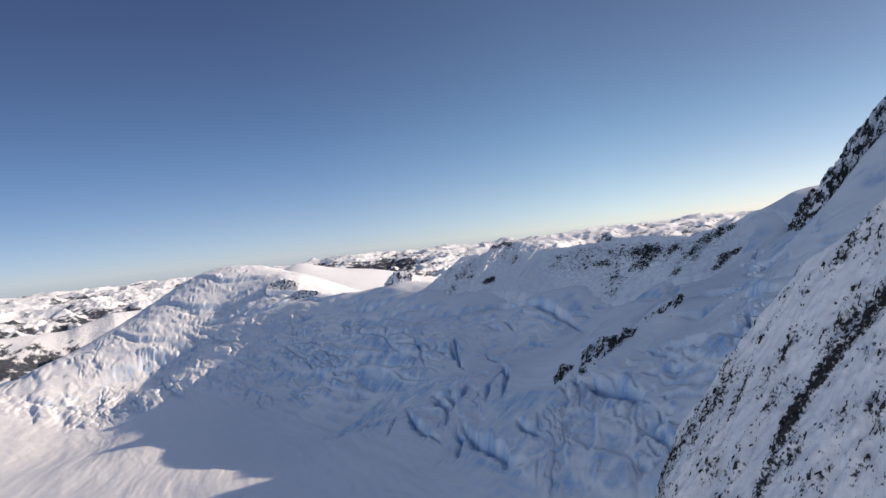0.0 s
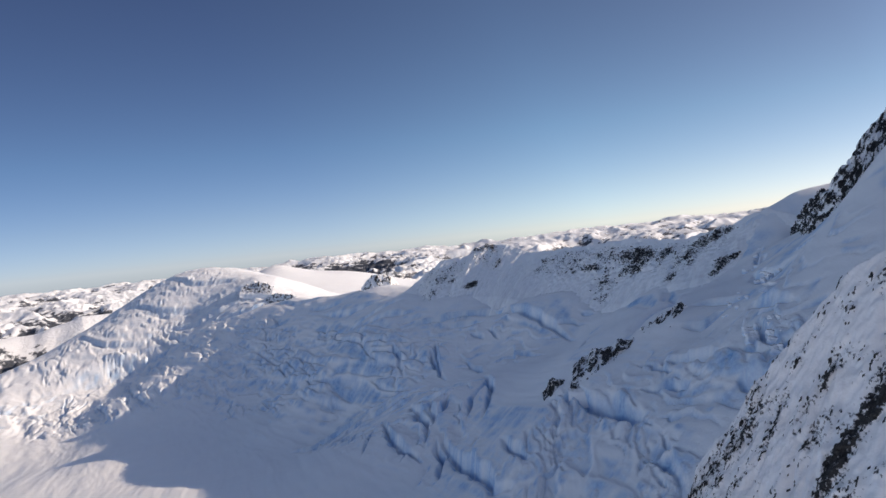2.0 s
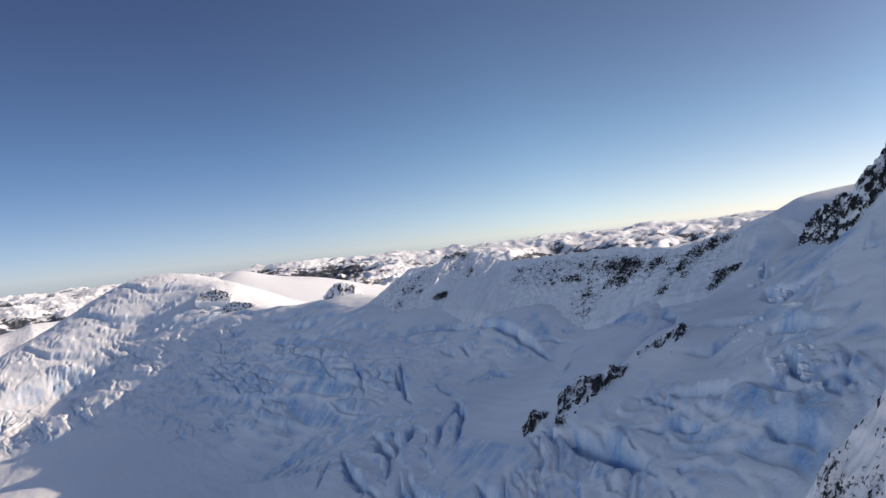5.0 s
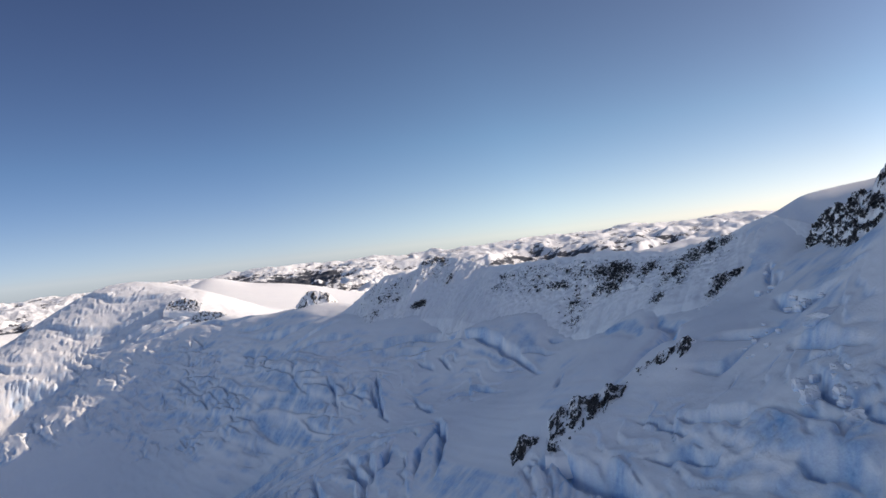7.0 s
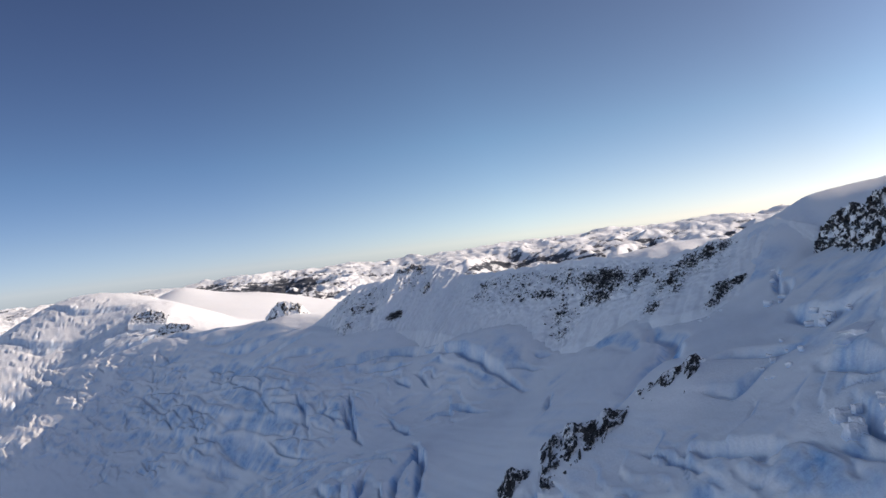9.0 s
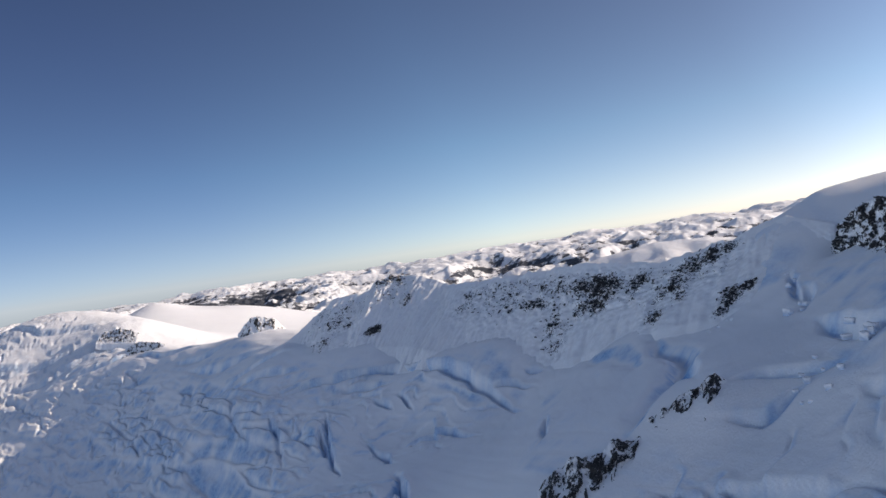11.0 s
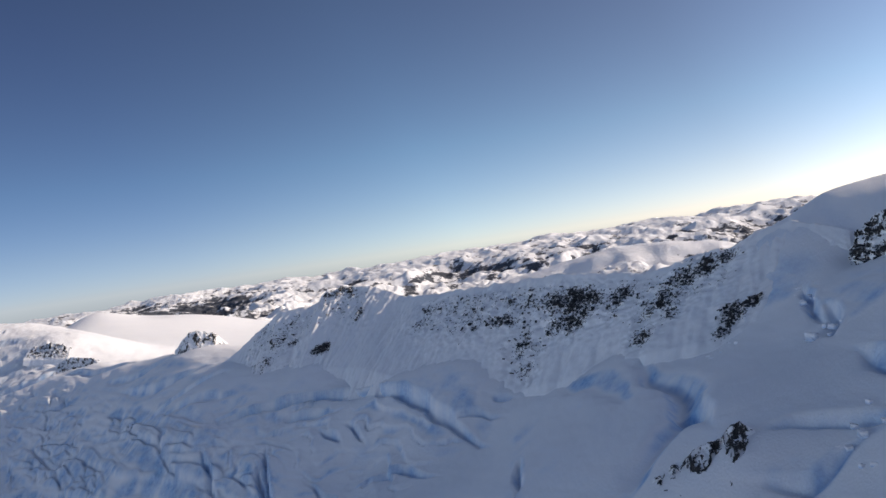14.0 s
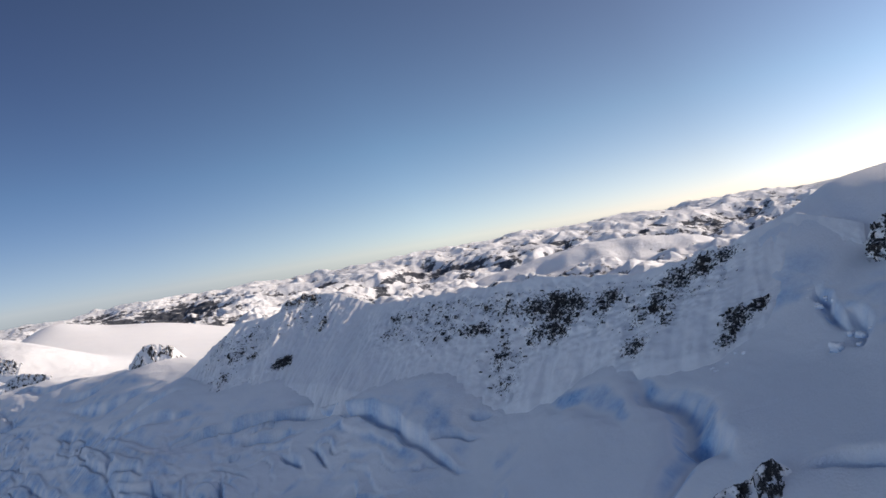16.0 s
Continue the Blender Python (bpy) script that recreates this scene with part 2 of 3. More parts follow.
# the S-shaped trough and the slopes round it
crevasse([(203, 694), (199, 678), (198, 655), (190, 628), (170, 592), (152, 580), (140, 574), (132, 566)], 8, 8, 0)
crevasse([(176, 742), (182, 712), (183, 684), (174, 655)], 9, 3, 0)
crevasse([(176, 610), (178, 590), (168, 566)], 6, 2, 5)
crevasse([(174, 547), (181, 544), (188, 537), (193, 529), (198, 519)], 3.2, 3, 3.5)
crevasse([(271, 648), (255, 625), (245, 606)], 4, 4, 3)
crevasse([(253, 613), (249, 602), (236, 588)], 5, 5, 4)
crevasse([(129, 678), (122, 650), (114, 634)], 4, 4, 2)
crevasse([(139, 511), (147, 492), (156, 458)], 4, 6, 4)
crevasse([(175, 450), (169, 434), (170, 421)], 5, 7, 4)
crevasse([(105, 520), (110, 496), (113, 473)], 9, 12, 6)
crevasse([(92, 548), (96, 527), (107, 504)], 6, 8, 5)
crevasse([(160, 534), (170, 524), (186, 522)], 3, 3, 3)
crevasse([(189, 491), (188, 462), (187, 436)], 5, 4, 5)
crevasse([(150, 422), (157, 406), (161, 392)], 5, 5, 4)
crevasse([(120, 500), (132, 480), (136, 455)], 3, 5, 3)
crevasse([(128, 525), (136, 505), (137, 488)], 2, 4, 1)
crevasse([(222, 560), (215, 530), (219, 505)], 5, 4, 6)
# the fan of arcs where the ice bends into the basin
crevasse([(-170, 926), (-120, 896), (-85, 868)], 5, 5, 4)
crevasse([(-150, 905), (-105, 880), (-70, 862)], 4, 5, 4)
crevasse([(-114, 846), (-98, 857), (-73, 851), (-26, 822)], 5, 7, 4)
crevasse([(-100, 820), (-80, 826), (-40, 805)], 4, 6, 4)
crevasse([(-90, 790), (-70, 800), (-48, 790)], 4, 6, 3)
crevasse([(-70, 722), (-64, 770), (-46, 800)], 4, 7, 4)
crevasse([(-53, 779), (-42, 715), (-19, 656)], 5, 7, 5)
crevasse([(-27, 776), (-9, 700), (-13, 672)], 6, 8, 5)
crevasse([(25, 672), (32, 700), (48, 726)], 6, 8, 5)
crevasse([(37, 660), (47, 690), (47, 746)], 6, 8, 5)
crevasse([(-5, 672), (1, 641), (-6, 604)], 5, 7, 4)
crevasse([(3, 660), (21, 565), (30, 514), (37, 500)], 7, 9, 6)
crevasse([(41, 560), (48, 526), (53, 510)], 4, 5, 3)
crevasse([(-6, 742), (-4, 700), (14, 735)], 5, 7, 3)
crevasse([(4, 896), (4, 861), (9, 808)], 4, 7, 3)
crevasse([(-44, 943), (-38, 916), (-35, 888)], 4, 6, 3)
# long terraces on the dome of the far icefall
crevasse([(-640, 1960), (-540, 1840), (-430, 1800), (-370, 1810)], 12, 3, 4.8)
crevasse([(-700, 1850), (-590, 1760), (-480, 1720), (-400, 1735)], 13, 3.5, 4.8)
crevasse([(-560, 1690), (-470, 1650), (-380, 1660)], 12, 4, 4.8)
crevasse([(-640, 1780), (-560, 1730), (-520, 1735)], 11, 3, 3.6)
crevasse([(-430, 1610), (-350, 1590), (-290, 1600)], 11, 3.5, 4.8)
crevasse([(-760, 1740), (-680, 1670), (-600, 1650)], 12, 4, 4.8)
crevasse([(-290, 1520), (-230, 1440), (-170, 1400)], 11, 3, 3.6)
crevasse([(-200, 1360), (-150, 1290), (-100, 1270)], 10, 3, 3.6)
crevasse([(-170, 1280), (-120, 1200), (-60, 1160)], 10, 3, 3.6)
crevasse([(-120, 1130), (-60, 1090), (-30, 1060)], 9, 3, 3)
crevasse([(-90, 1060), (-50, 1030), (-20, 1000)], 8, 3, 3)

SERACS = [(-30, 800), (10, 850), (25, 900), (-30, 985), (-90, 1120), (-190, 1320), (-300, 1500), (-420, 1640), (-560, 1760), (-760, 1740), (-960, 1640), (-920, 1450), (-690, 1330), (-440, 1300), (-260, 1110), (-130, 940), (-70, 850)]
BENCHES = [(-60, 1010), (-10, 990), (60, 930), (100, 850), (135, 780), (120, 740), (60, 760), (20, 800), (0, 860), (-30, 960)]
LEDGES = [(60, 500), (110, 545), (165, 525), (195, 500), (235, 540), (262, 520), (250, 440), (210, 400), (150, 380), (90, 420)]
FAN = [(-185, 940), (-90, 890), (-10, 840), (40, 770), (55, 720), (45, 640), (45, 500), (15, 500), (-15, 590), (-45, 660), (-90, 740), (-130, 840)]
DOME = [(-330, 1560), (-300, 1640), (-370, 1760), (-480, 1900), (-620, 2030), (-740, 1850), (-840, 1700), (-700, 1640), (-500, 1640)]
BROKEN = [(30, 520), (85, 570), (105, 530), (140, 490), (170, 440), (200, 400), (170, 340), (90, 380), (40, 450)]


def opened(z, x, y):
    """The ice with its crevasses opened."""
    for line, width, depth, lift in CREVASSES:
        p = np.array(line, float)
        pad = 9 * width + 10
        box = (x > p[:, 0].min() - pad) & (x < p[:, 0].max() + pad) & (y > p[:, 1].min() - pad) & (y < p[:, 1].max() + pad)
        bx, by = x[box], y[box]
        wx = bx + 2.6 * grain(bx / 17, by / 17, 71) + 0.35 * grain(bx / 6, by / 6, 72)
        wy = by + 2.6 * grain(bx / 17, by / 17, 73) + 0.35 * grain(bx / 6, by / 6, 74)
        dist, s, side = along(line, wx, wy)
        mid, d = p[len(p) // 2], p[len(p) // 2] - p[len(p) // 2 - 1]
        nrm = np.array([-d[1], d[0]]) / np.hypot(*d)
        a, b = mid + 15 * nrm, mid - 15 * nrm
        up = 1.0 if land(a[:1], a[1:])[0] > land(b[:1], b[1:])[0] else -1.0
        fade = np.sin(np.pi * np.clip(s, 0.02, 0.98)) ** 0.6
        w = width * (0.45 + 0.55 * fade)
        off = up * side                       # metres uphill of the line
        gap = (1 - step(-0.2 * w, 0.25 * w, off)) * step(-1.5 * w, -0.2 * w, off) ** 1.3
        raised = step(-0.2 * w, 0.3 * w, off) * np.exp(-np.clip(off, 0, None) / (2.4 * width))
        lowered = (1 - step(-0.5 * w, 0.1 * w, off)) * np.exp(np.clip(off, None, 0) / (3.0 * width))
        if lift == 0:                         # a smooth trough, with no lip
            gap = np.exp(-(off / (0.8 * w)) ** 2)
        ends = np.exp(-np.clip(dist - np.abs(side), 0, None) / 3.0)
        z[box] += fade * ends * (lift * 0.6 * raised - lift * 0.4 * lowered - 1.1 * depth * gap)
    return z


RIDGES = (([(780, 3175, 125), (846, 3159, 147), (1078, 3084, 191), (1238, 3018, 216), (1404, 2937, 211), (1565, 2845, 186), (1640, 2800, 150)], 0.42, 60),
          ([(-1500, 2280, 120), (-1364, 2325, 144), (-1202, 2412, 140), (-1079, 2472, 180), (-1001, 2504, 178), (-860, 2560, 140)], 0.50, 35))


def ground_heights(x, y, plain=None):
    z = land(x, y) if plain is None else plain.copy()
    r = np.hypot(x, y)
    # beyond the near mountains: range after range up to the skyline, lower and finer with distance
    top = np.interp(r, [2000, 2600, 3400, 4300, 4900], [120, 165, 208, 250, 276]) + 24 * step(200, 1800, x) - 26 * step(200, 1500, -x)
    tall = np.interp(r, [2300, 3000, 4000, 4900], [130, 118, 90, 56])
    bend = 90 * rough(x / 520, y / 520, 3, 90)
    def crested(n, blunt):
        return 1 - 1.25 * (np.sqrt(n * n + blunt * blunt) - blunt)
    first = crested(grain((x + bend) / 520, (y - bend) / 380, 3), 0.012)
    second = crested(grain((x - 0.6 * bend) / 215, (y + 0.8 * bend) / 180, 4), 0.012)
    third = crested(grain((x + 0.3 * bend) / 82, (y - 0.3 * bend) / 80, 5), 0.02)
    range_form = 0.50 * first + 0.33 * second * np.clip(0.45 + 0.55 * first, 0, 1) + 0.11 * third * np.clip(0.3 + 0.7 * second, 0, 1) + 0.06 * rough(x / 36, y / 36, 4, 94)
    far = top + 6 - tall * (0.93 - range_form) + 9 * rough(x / 900, y / 500, 2, 96)
    lowland = np.exp(-((x / np.clip(y, 900, None) + 0.10) / 0.075) ** 2) * step(2700, 3200, y) * (1 - step(4100, 4600, y))
    far = far - 30 * lowland
    # landmarks: a smooth lit dome, the rocky shoulder beyond the flank, and sharp summits
    for line, slope, blunt in RIDGES:
        d, s, _ = along(line, x + 14 * grain(x / 90, y / 90, 97), y + 14 * grain(x / 90, y / 90, 98))
        p = np.array(line, float)
        run = np.r_[0, np.cumsum(np.hypot(*np.diff(p[:, :2], axis=0).T))]
        d = d * (1 + 0.25 * grain(x / 120, y / 120, 99))
        far = far - 75 * np.exp(-(d / 380) ** 2)
        far = np.maximum(far, np.interp(s, run / run[-1], p[:, 2]) - slope * (np.sqrt(d * d + blunt * blunt) - blunt) + 2.0 * rough(x / 60, y / 60, 3, 91))
    for px, py, pz in ((2300, 3680, 294), (1480, 3950, 262), (-150, 2650, 190)):
        d = np.hypot(x - px, y - py) * (1 + 0.25 * grain(np.arctan2(y - py, x - px) * 1.3 + 9, x * 0 + 2.5, 92))
        far = np.maximum(far, pz - 0.42 * d + 12 * (ridged(x / 130, y / 130, 3, 93) - 0.6) * step(0, 60, d))
    # unseen high slope added behind the camera, to bounce sunlight into the shaded basin
    behind = step(120, -500, y)
    z = z * (1 - behind) + (90 + 25 * rough(x / 300, y / 300, 3, 95) + 330 * step(350, 1300, np.hypot(x, y - 300)) * step(300, -200, x)) * behind
    plateau = step(2800, 3350, r + 0.9 * np.abs(x + 330))
    z = z * (1 - plateau) + far * plateau
    # swells and drifts of the snow, combed along the contours
    near = 1 - step(1800, 2600, r)
    whole = land(x, y) if plain is None else plain
    a1, a2, b1 = 1.5 * x + 0.33 * y, 3.64 * x - 2.0 * y, 1.7 * whole + 0.35 * y + 0.3 * x
    east = step(20, 170, x + 0.25 * (y - 700))
    west_drift = 2.0 * rough(a1 / 150, b1 / 90, 3, 21) + 0.6 * rough(a1 / 30, b1 / 17, 3, 22)
    east_drift = 1.5 * rough(a2 / 330, b1 / 90, 3, 23) + 0.35 * rough(a2 / 70, b1 / 20, 3, 24)
    z = z + near * (west_drift * (1 - east) + east_drift * east)
    z = z - 5 * np.exp(-((x + 46) / 36) ** 2 - ((y - 990) / 40) ** 2)
    # tumbled ice of the icefalls: rounded pillows, some split by deep cracks, with clusters of broken chips
    west = step(-400, -520, x)
    for zone, size, high, seed, share in ((SERACS, 1.0, 1.0, 31, 1 - west), (SERACS, 1.25, 1.25, 33, west), (BROKEN, 0.9, 0.8, 37, 1)):
        m = step(-5, 40 if zone is SERACS else 10, inside(zone, x, y) + (18 if zone is SERACS else 8) * rough(x / 60, y / 60, 3, seed)) * (1 - 0.6 * step(-20, 60, inside(DOME, x, y))) * share
        k = m > 0.01
        bx, by = (a1 if zone is SERACS else 2.7 * x - 0.73 * y)[k] / size, b1[k] / size
        wx, wy = bx + 16 * rough(bx / 70, by / 60, 3, seed + 1) + 3 * grain(bx / 12, by / 12, seed + 9), by + 12 * rough(bx / 80, by / 60, 3, seed + 2) + 3 * grain(bx / 12, by / 10, seed + 10)
        gap, own = cells(wx / 74, wy / 42, seed + 3)
        gap2, own2 = cells(wx / 30, wy / 20, seed + 4)
        gap3, own3 = cells(wx / 12, wy / 8, seed + 7)
        split = step(-0.2, 0.3, rough(bx / 90, by / 70, 3, seed + 6))
        chips = step(-0.05, 0.45, rough(bx / 120, by / 70, 3, seed + 8))
        pillow = 6.5 * (own - 0.5) * step(0.0, 0.3, gap) + 4.0 * (own2 - 0.5) * step(0.0, 0.35, gap2) * (0.4 + 0.6 * split)
        crack = split * (3.4 * np.exp(-(gap / 0.06) ** 2) + 2.4 * np.exp(-(gap2 / 0.11) ** 2) * step(0.3, 0.55, own))
        z[k] += m[k] * high * (pillow - crack + 3.0 * chips * (own3 - 0.5) * step(0.0, 0.25, gap3))
    # snow benches that end in small ice cliffs, bent round the slopes
    for zone, heart, gap, high, wild, seed in ((BENCHES, None, 9, 4.2, 1.0, 137), (LEDGES, None, 9, 4.2, 1.2, 141), (FAN, (-150, 660), 17, 6.0, 0.5, 149), (DOME, None, 15, 4.5, 1.0, 151)):
        m = step(0, 28, inside(zone, x, y) + 10 * rough(x / 40, y / 40, 2, seed))
        k = m > 0.01
        bx, by = x[k], y[k]
        n = (np.hypot(bx - heart[0], by - heart[1]) if heart else whole[k]) / gap + wild * rough(bx / 60, by / 60, 3, seed + 1) + (0.03 if zone is DOME else 0.12) * rough(bx / 9, by / 9, 2, seed + 2)
        f = n - np.floor(n)
        strength = step(-0.35, 0.45, rough(bx / 45 + np.floor(n) * 7.3, by / 45, 3, seed + 3))
        z[k] += m[k] * high * strength * ((1 - f) ** 1.5 * step(0.0, 0.14, f) - 0.35) - m[k] * strength * 0.25 * high * np.exp(-(f / 0.05) ** 2)
    return opened(z, x, y)


def softened(z, times=1):
    for _ in range(times):
        p = np.pad(z, 1, mode="edge")
        p = 0.25 * p[:-2] + 0.5 * p[1:-1] + 0.25 * p[2:]
        z = 0.25 * p[:, :-2] + 0.5 * p[:, 1:-1] + 0.25 * p[:, 2:]
    return z


def bare_ice(z, plain, du, dv, x, y):
    """Blue ice shows where the snow has broken away steeply."""
    slope = np.hypot(np.gradient(z, axis=0) / du, np.gradient(z, axis=1) / dv)
    return 0.95 * softened(step(0.40, 0.95, slope) * step(0.4, 1.3, np.abs(z - plain)) * (0.55 + 0.6 * rough(x / 16, y / 16, 3, 81)).clip(0, 1))


NEAR = (-75, 275, 392, 905)    # the nearer glacier in plan, of finer grain


def ground():
    ang = np.concatenate([np.linspace(-180, -62, 24, endpoint=False), np.linspace(-62, -37, 30, endpoint=False), np.linspace(-37, -26, 100, endpoint=False), np.linspace(-26, 1, 470, endpoint=False), np.linspace(1, 36, 320), np.linspace(36, 70, 34)[1:-1], np.linspace(70, 180, 24)])
    rad = np.concatenate([np.geomspace(4, 420, 60, endpoint=False), np.geomspace(420, 850, 120, endpoint=False), np.geomspace(850, 1750, 500, endpoint=False), np.geomspace(1750, 2300, 80, endpoint=False), np.geomspace(2300, 4900, 240)])
    a, r = np.meshgrid(np.radians(ang), rad)
    x, y = 20 + r * np.sin(a), -60 + r * np.cos(a)
    plain = land(x, y)
    z = ground_heights(x, y, plain)
    rr = np.hypot(x, y)
    z[:170] = softened(z[:170])
    middle = np.interp(rr, [2000, 2600, 3400, 4300, 4900], [95, 140, 186, 234, 264]) + 24 * step(200, 1800, x) - 26 * step(200, 1500, -x)
    # more bare rock in the lowland, painting in its shade and haze
    valley_shade = np.exp(-((x / np.clip(y, 900, None) + 0.10) / 0.075) ** 2) * step(2750, 3050, y) * (1 - step(4000, 4500, y))
    rock = step(2800, 3000, rr + 0.9 * np.abs(x + 330)) * (0.31 + 0.26 * rough(x / 90, y / 90, 5, 40) + 0.06 * step(-300, -1000, x) + 0.22 * valley_shade - np.maximum(z - middle, -26) / 110)
    rock -= 0.4 * np.exp(-(along(RIDGES[0][0], x, y)[0] / 260) ** 2)
    ice = bare_ice(z, plain, np.gradient(r, axis=0), r * np.gradient(a, axis=1), x, y) * (1 - step(1900, 2300, rr))
    x0, x1, y0, y1 = NEAR
    under = np.minimum(np.minimum(x - x0, x1 - x), np.minimum(y - y0, y1 - y))
    z = z - 14 * step(7, 20, under)
    far = tagged(sheet("ground", x, y, z, SNOW, rock, ice), "snow-covered glacier basin with icefalls running out to distant snowy ranges", "glacier", kind="structure")
    # the far ranges take the material with haze in its rock colour
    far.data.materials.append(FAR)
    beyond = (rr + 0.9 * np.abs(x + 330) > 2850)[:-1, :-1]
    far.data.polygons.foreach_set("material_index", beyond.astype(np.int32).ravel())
    # the nearer glacier
    cell = 0.78
    x, y = np.meshgrid(np.arange(x0, x1, cell), np.arange(y0, y1, cell))
    plain = land(x, y)
    z = ground_heights(x, y, plain)
    z = 0.5 * z + 0.5 * softened(z)
    ice = bare_ice(z, plain, cell, cell, x, y)
    rim = np.minimum(np.minimum(x - x0, x1 - x), np.minimum(y - y0, y1 - y))
    z = z - 0.4 * (1 - step(0, 5, rim))
    tagged(sheet("ground", x, y, z, SNOW, np.zeros(x.shape), ice), "crevassed near glacier, smooth drifts broken by blue-walled gaps", "glacier", kind="structure")
    return far


glacier = ground()


# ---- mountains ----
def crust(name, p, mask, material, parent, least=14):
    """The bare rock of a face, proud of the snow: each patch that can be picked out a part of its own, the crumbs joined."""
    rows, cols = mask.shape
    keep = mask[:-1, :-1] & mask[1:, :-1] & mask[:-1, 1:] & mask[1:, 1:]
    label = np.where(keep, np.arange(keep.size).reshape(keep.shape), -1)
    while True:
        was = label.copy()
        for axis in (0, 1):
            for way in (1, -1):
                side = np.roll(label, way, axis)
                edge = [slice(None), slice(None)]
                edge[axis] = 0 if way == 1 else -1
                side[tuple(edge)] = -1
                label = np.where(keep, np.maximum(label, side), -1)
        if (was == label).all():
            break
    flat = p.reshape(-1, 3)
    ids, counts = np.unique(label[keep], return_counts=True)
    order = ids[np.argsort(-counts)]
    sizes = np.sort(counts)[::-1]
    big = [k for k, c in zip(order, sizes) if c >= least][:90]
    for k in big + ["crumbs"]:
        at = keep & (~np.isin(label, big) if k == "crumbs" else label == k)
        i = (np.arange(rows - 1)[:, None] * cols + np.arange(cols - 1))[at]
        if not len(i):
            continue
        quads = np.stack([i, i + 1, i + cols + 1, i + cols], -1)
        used, inv = np.unique(quads, return_inverse=True)
        me = bpy.data.meshes.new(name)
        me.from_pydata(flat[used].tolist(), [], inv.reshape(-1, 4).tolist())
        me.materials.append(material)
        ob = new("loose_rock" if k == "crumbs" else name, me)
        ob.parent = parent
        if k == "crumbs":
            tagged(ob, kind="stuff")


def loft(name, crest, foot, back, cols, rows, material, rockiness, ribs=2.0, jag=1.5, seed=0, crag=1.5, pieces=(("rock_band", 0, 1),), reach=1.6, fleck=1.0, flute=0.0):
    """A mountain face between its crest and its foot, with the far side falling away behind; the bare rock is made of parts."""
    crest, foot, back = (np.array(a, float) for a in (crest, foot, back))
    s = np.linspace(0, 1, cols)
    run = np.r_[0, np.cumsum(np.sqrt((np.diff(crest, axis=0) ** 2).sum(-1)))]
    def spaced(line):
        return np.stack([np.interp(s, run / run[-1], line[:, k]) for k in range(3)], -1)
    c, f, b = spaced(crest), spaced(foot), spaced(back)
    soft = np.ones(max(3, cols // 40)) / max(3, cols // 40)
    for a in (c, f, b):
        for k in range(3):
            a[:, k] = np.convolve(np.pad(a[:, k], len(soft) // 2, mode="edge"), soft, "valid")[:cols]
    length = np.hypot(*np.diff(crest[:, :2], axis=0).T).sum()
    fall = np.sqrt(((crest - foot) ** 2).sum(-1)).mean()
    v = np.concatenate([np.linspace(-1, 0, rows // 3, endpoint=False), np.linspace(0, reach, rows)])
    V, S = np.meshgrid(v, s, indexing="ij")
    w = np.abs(V)[..., None]
    p = np.where(V[..., None] < 0, c + (b - c) * w, c + (f - c) * w)
    d = f[:, :2] - c[:, :2]
    d /= np.hypot(d[:, 0], d[:, 1])[:, None] + 1e-9
    u, dn = S * length, V * fall
    hump = step(0, 0.25, np.abs(V))
    bulge = ribs * (rough(u / 22, dn / 60, 5, seed + 3) + 0.35 * rough(u / 7, dn / 16, 4, seed + 4) + 0.3 * rough(u / 5, dn / 70, 3, seed + 5)) * hump
    bulge += flute * hump * ((ridged((u + 0.12 * dn) / 13, dn / 120, 3, seed + 21) - 0.5) + 0.5 * (ridged((u - 0.1 * dn) / 5, dn / 60, 2, seed + 22) - 0.5)) * step(0.02, 0.3, V)
    rock = rockiness(S, V, u, dn, p)
    cut, own = cells((u + 0.25 * dn) / (3.4 * fleck), dn / (5.0 * fleck), seed + 8)
    broken = np.clip(rock * 1.6, 0, 1) * crag * (rough(u / 4, dn / 5, 4, seed + 7) + 0.9 * (own - 0.5))
    p[..., 0] += d[:, 0] * (bulge + broken)
    p[..., 1] += d[:, 1] * (bulge + broken)
    p[..., 2] += 0.5 * (bulge + 0.6 * broken) + jag * (1 + 2.5 * rock) * rough(u / 13, 0 * u + 0.5, 5, seed) * np.exp(-((V * fall / 7) ** 2))
    p[..., 2] -= 40 * np.clip(V - 1.03, 0, None)      # the skirt dives under the snow
    ob = sheet(name, p[..., 0], p[..., 1], p[..., 2], material, rock * 0.84, np.zeros(rock.shape))
    # bare rock: proud of the snow, ragged at its edges
    bare = rock + 0.40 * rough((u + 0.2 * dn) / (2.3 * fleck), dn / (5.0 * fleck), 4, seed + 12, 0.7) + 0.2 * (own - 0.5) > 0.55
    lift = 0.5 + 0.6 * np.abs(rough(u / 2.5, dn / 3.5, 3, seed + 14)) + 0.5 * own
    q = p.copy()
    q[..., 0] += d[:, 0] * lift
    q[..., 1] += d[:, 1] * lift
    q[..., 2] += 0.3 * lift
    for piece, s0, s1 in pieces:
        crust(piece, q, bare & (S >= s0) & (S <= s1) & (V > 0.0), ROCK, ob)
    return ob


CREST = [(-45, 1130, 225), (-18, 1108, 243), (27, 1052, 276), (57, 1040, 275), (67, 1035, 287), (89, 1029, 290), (112, 1008, 284), (130, 972, 275), (146, 918, 276), (179, 856, 280),
         (204, 814, 282), (223, 785, 281), (241, 758, 278), (251, 732, 281), (269, 705, 288), (291, 684, 299), (305, 655, 290)]
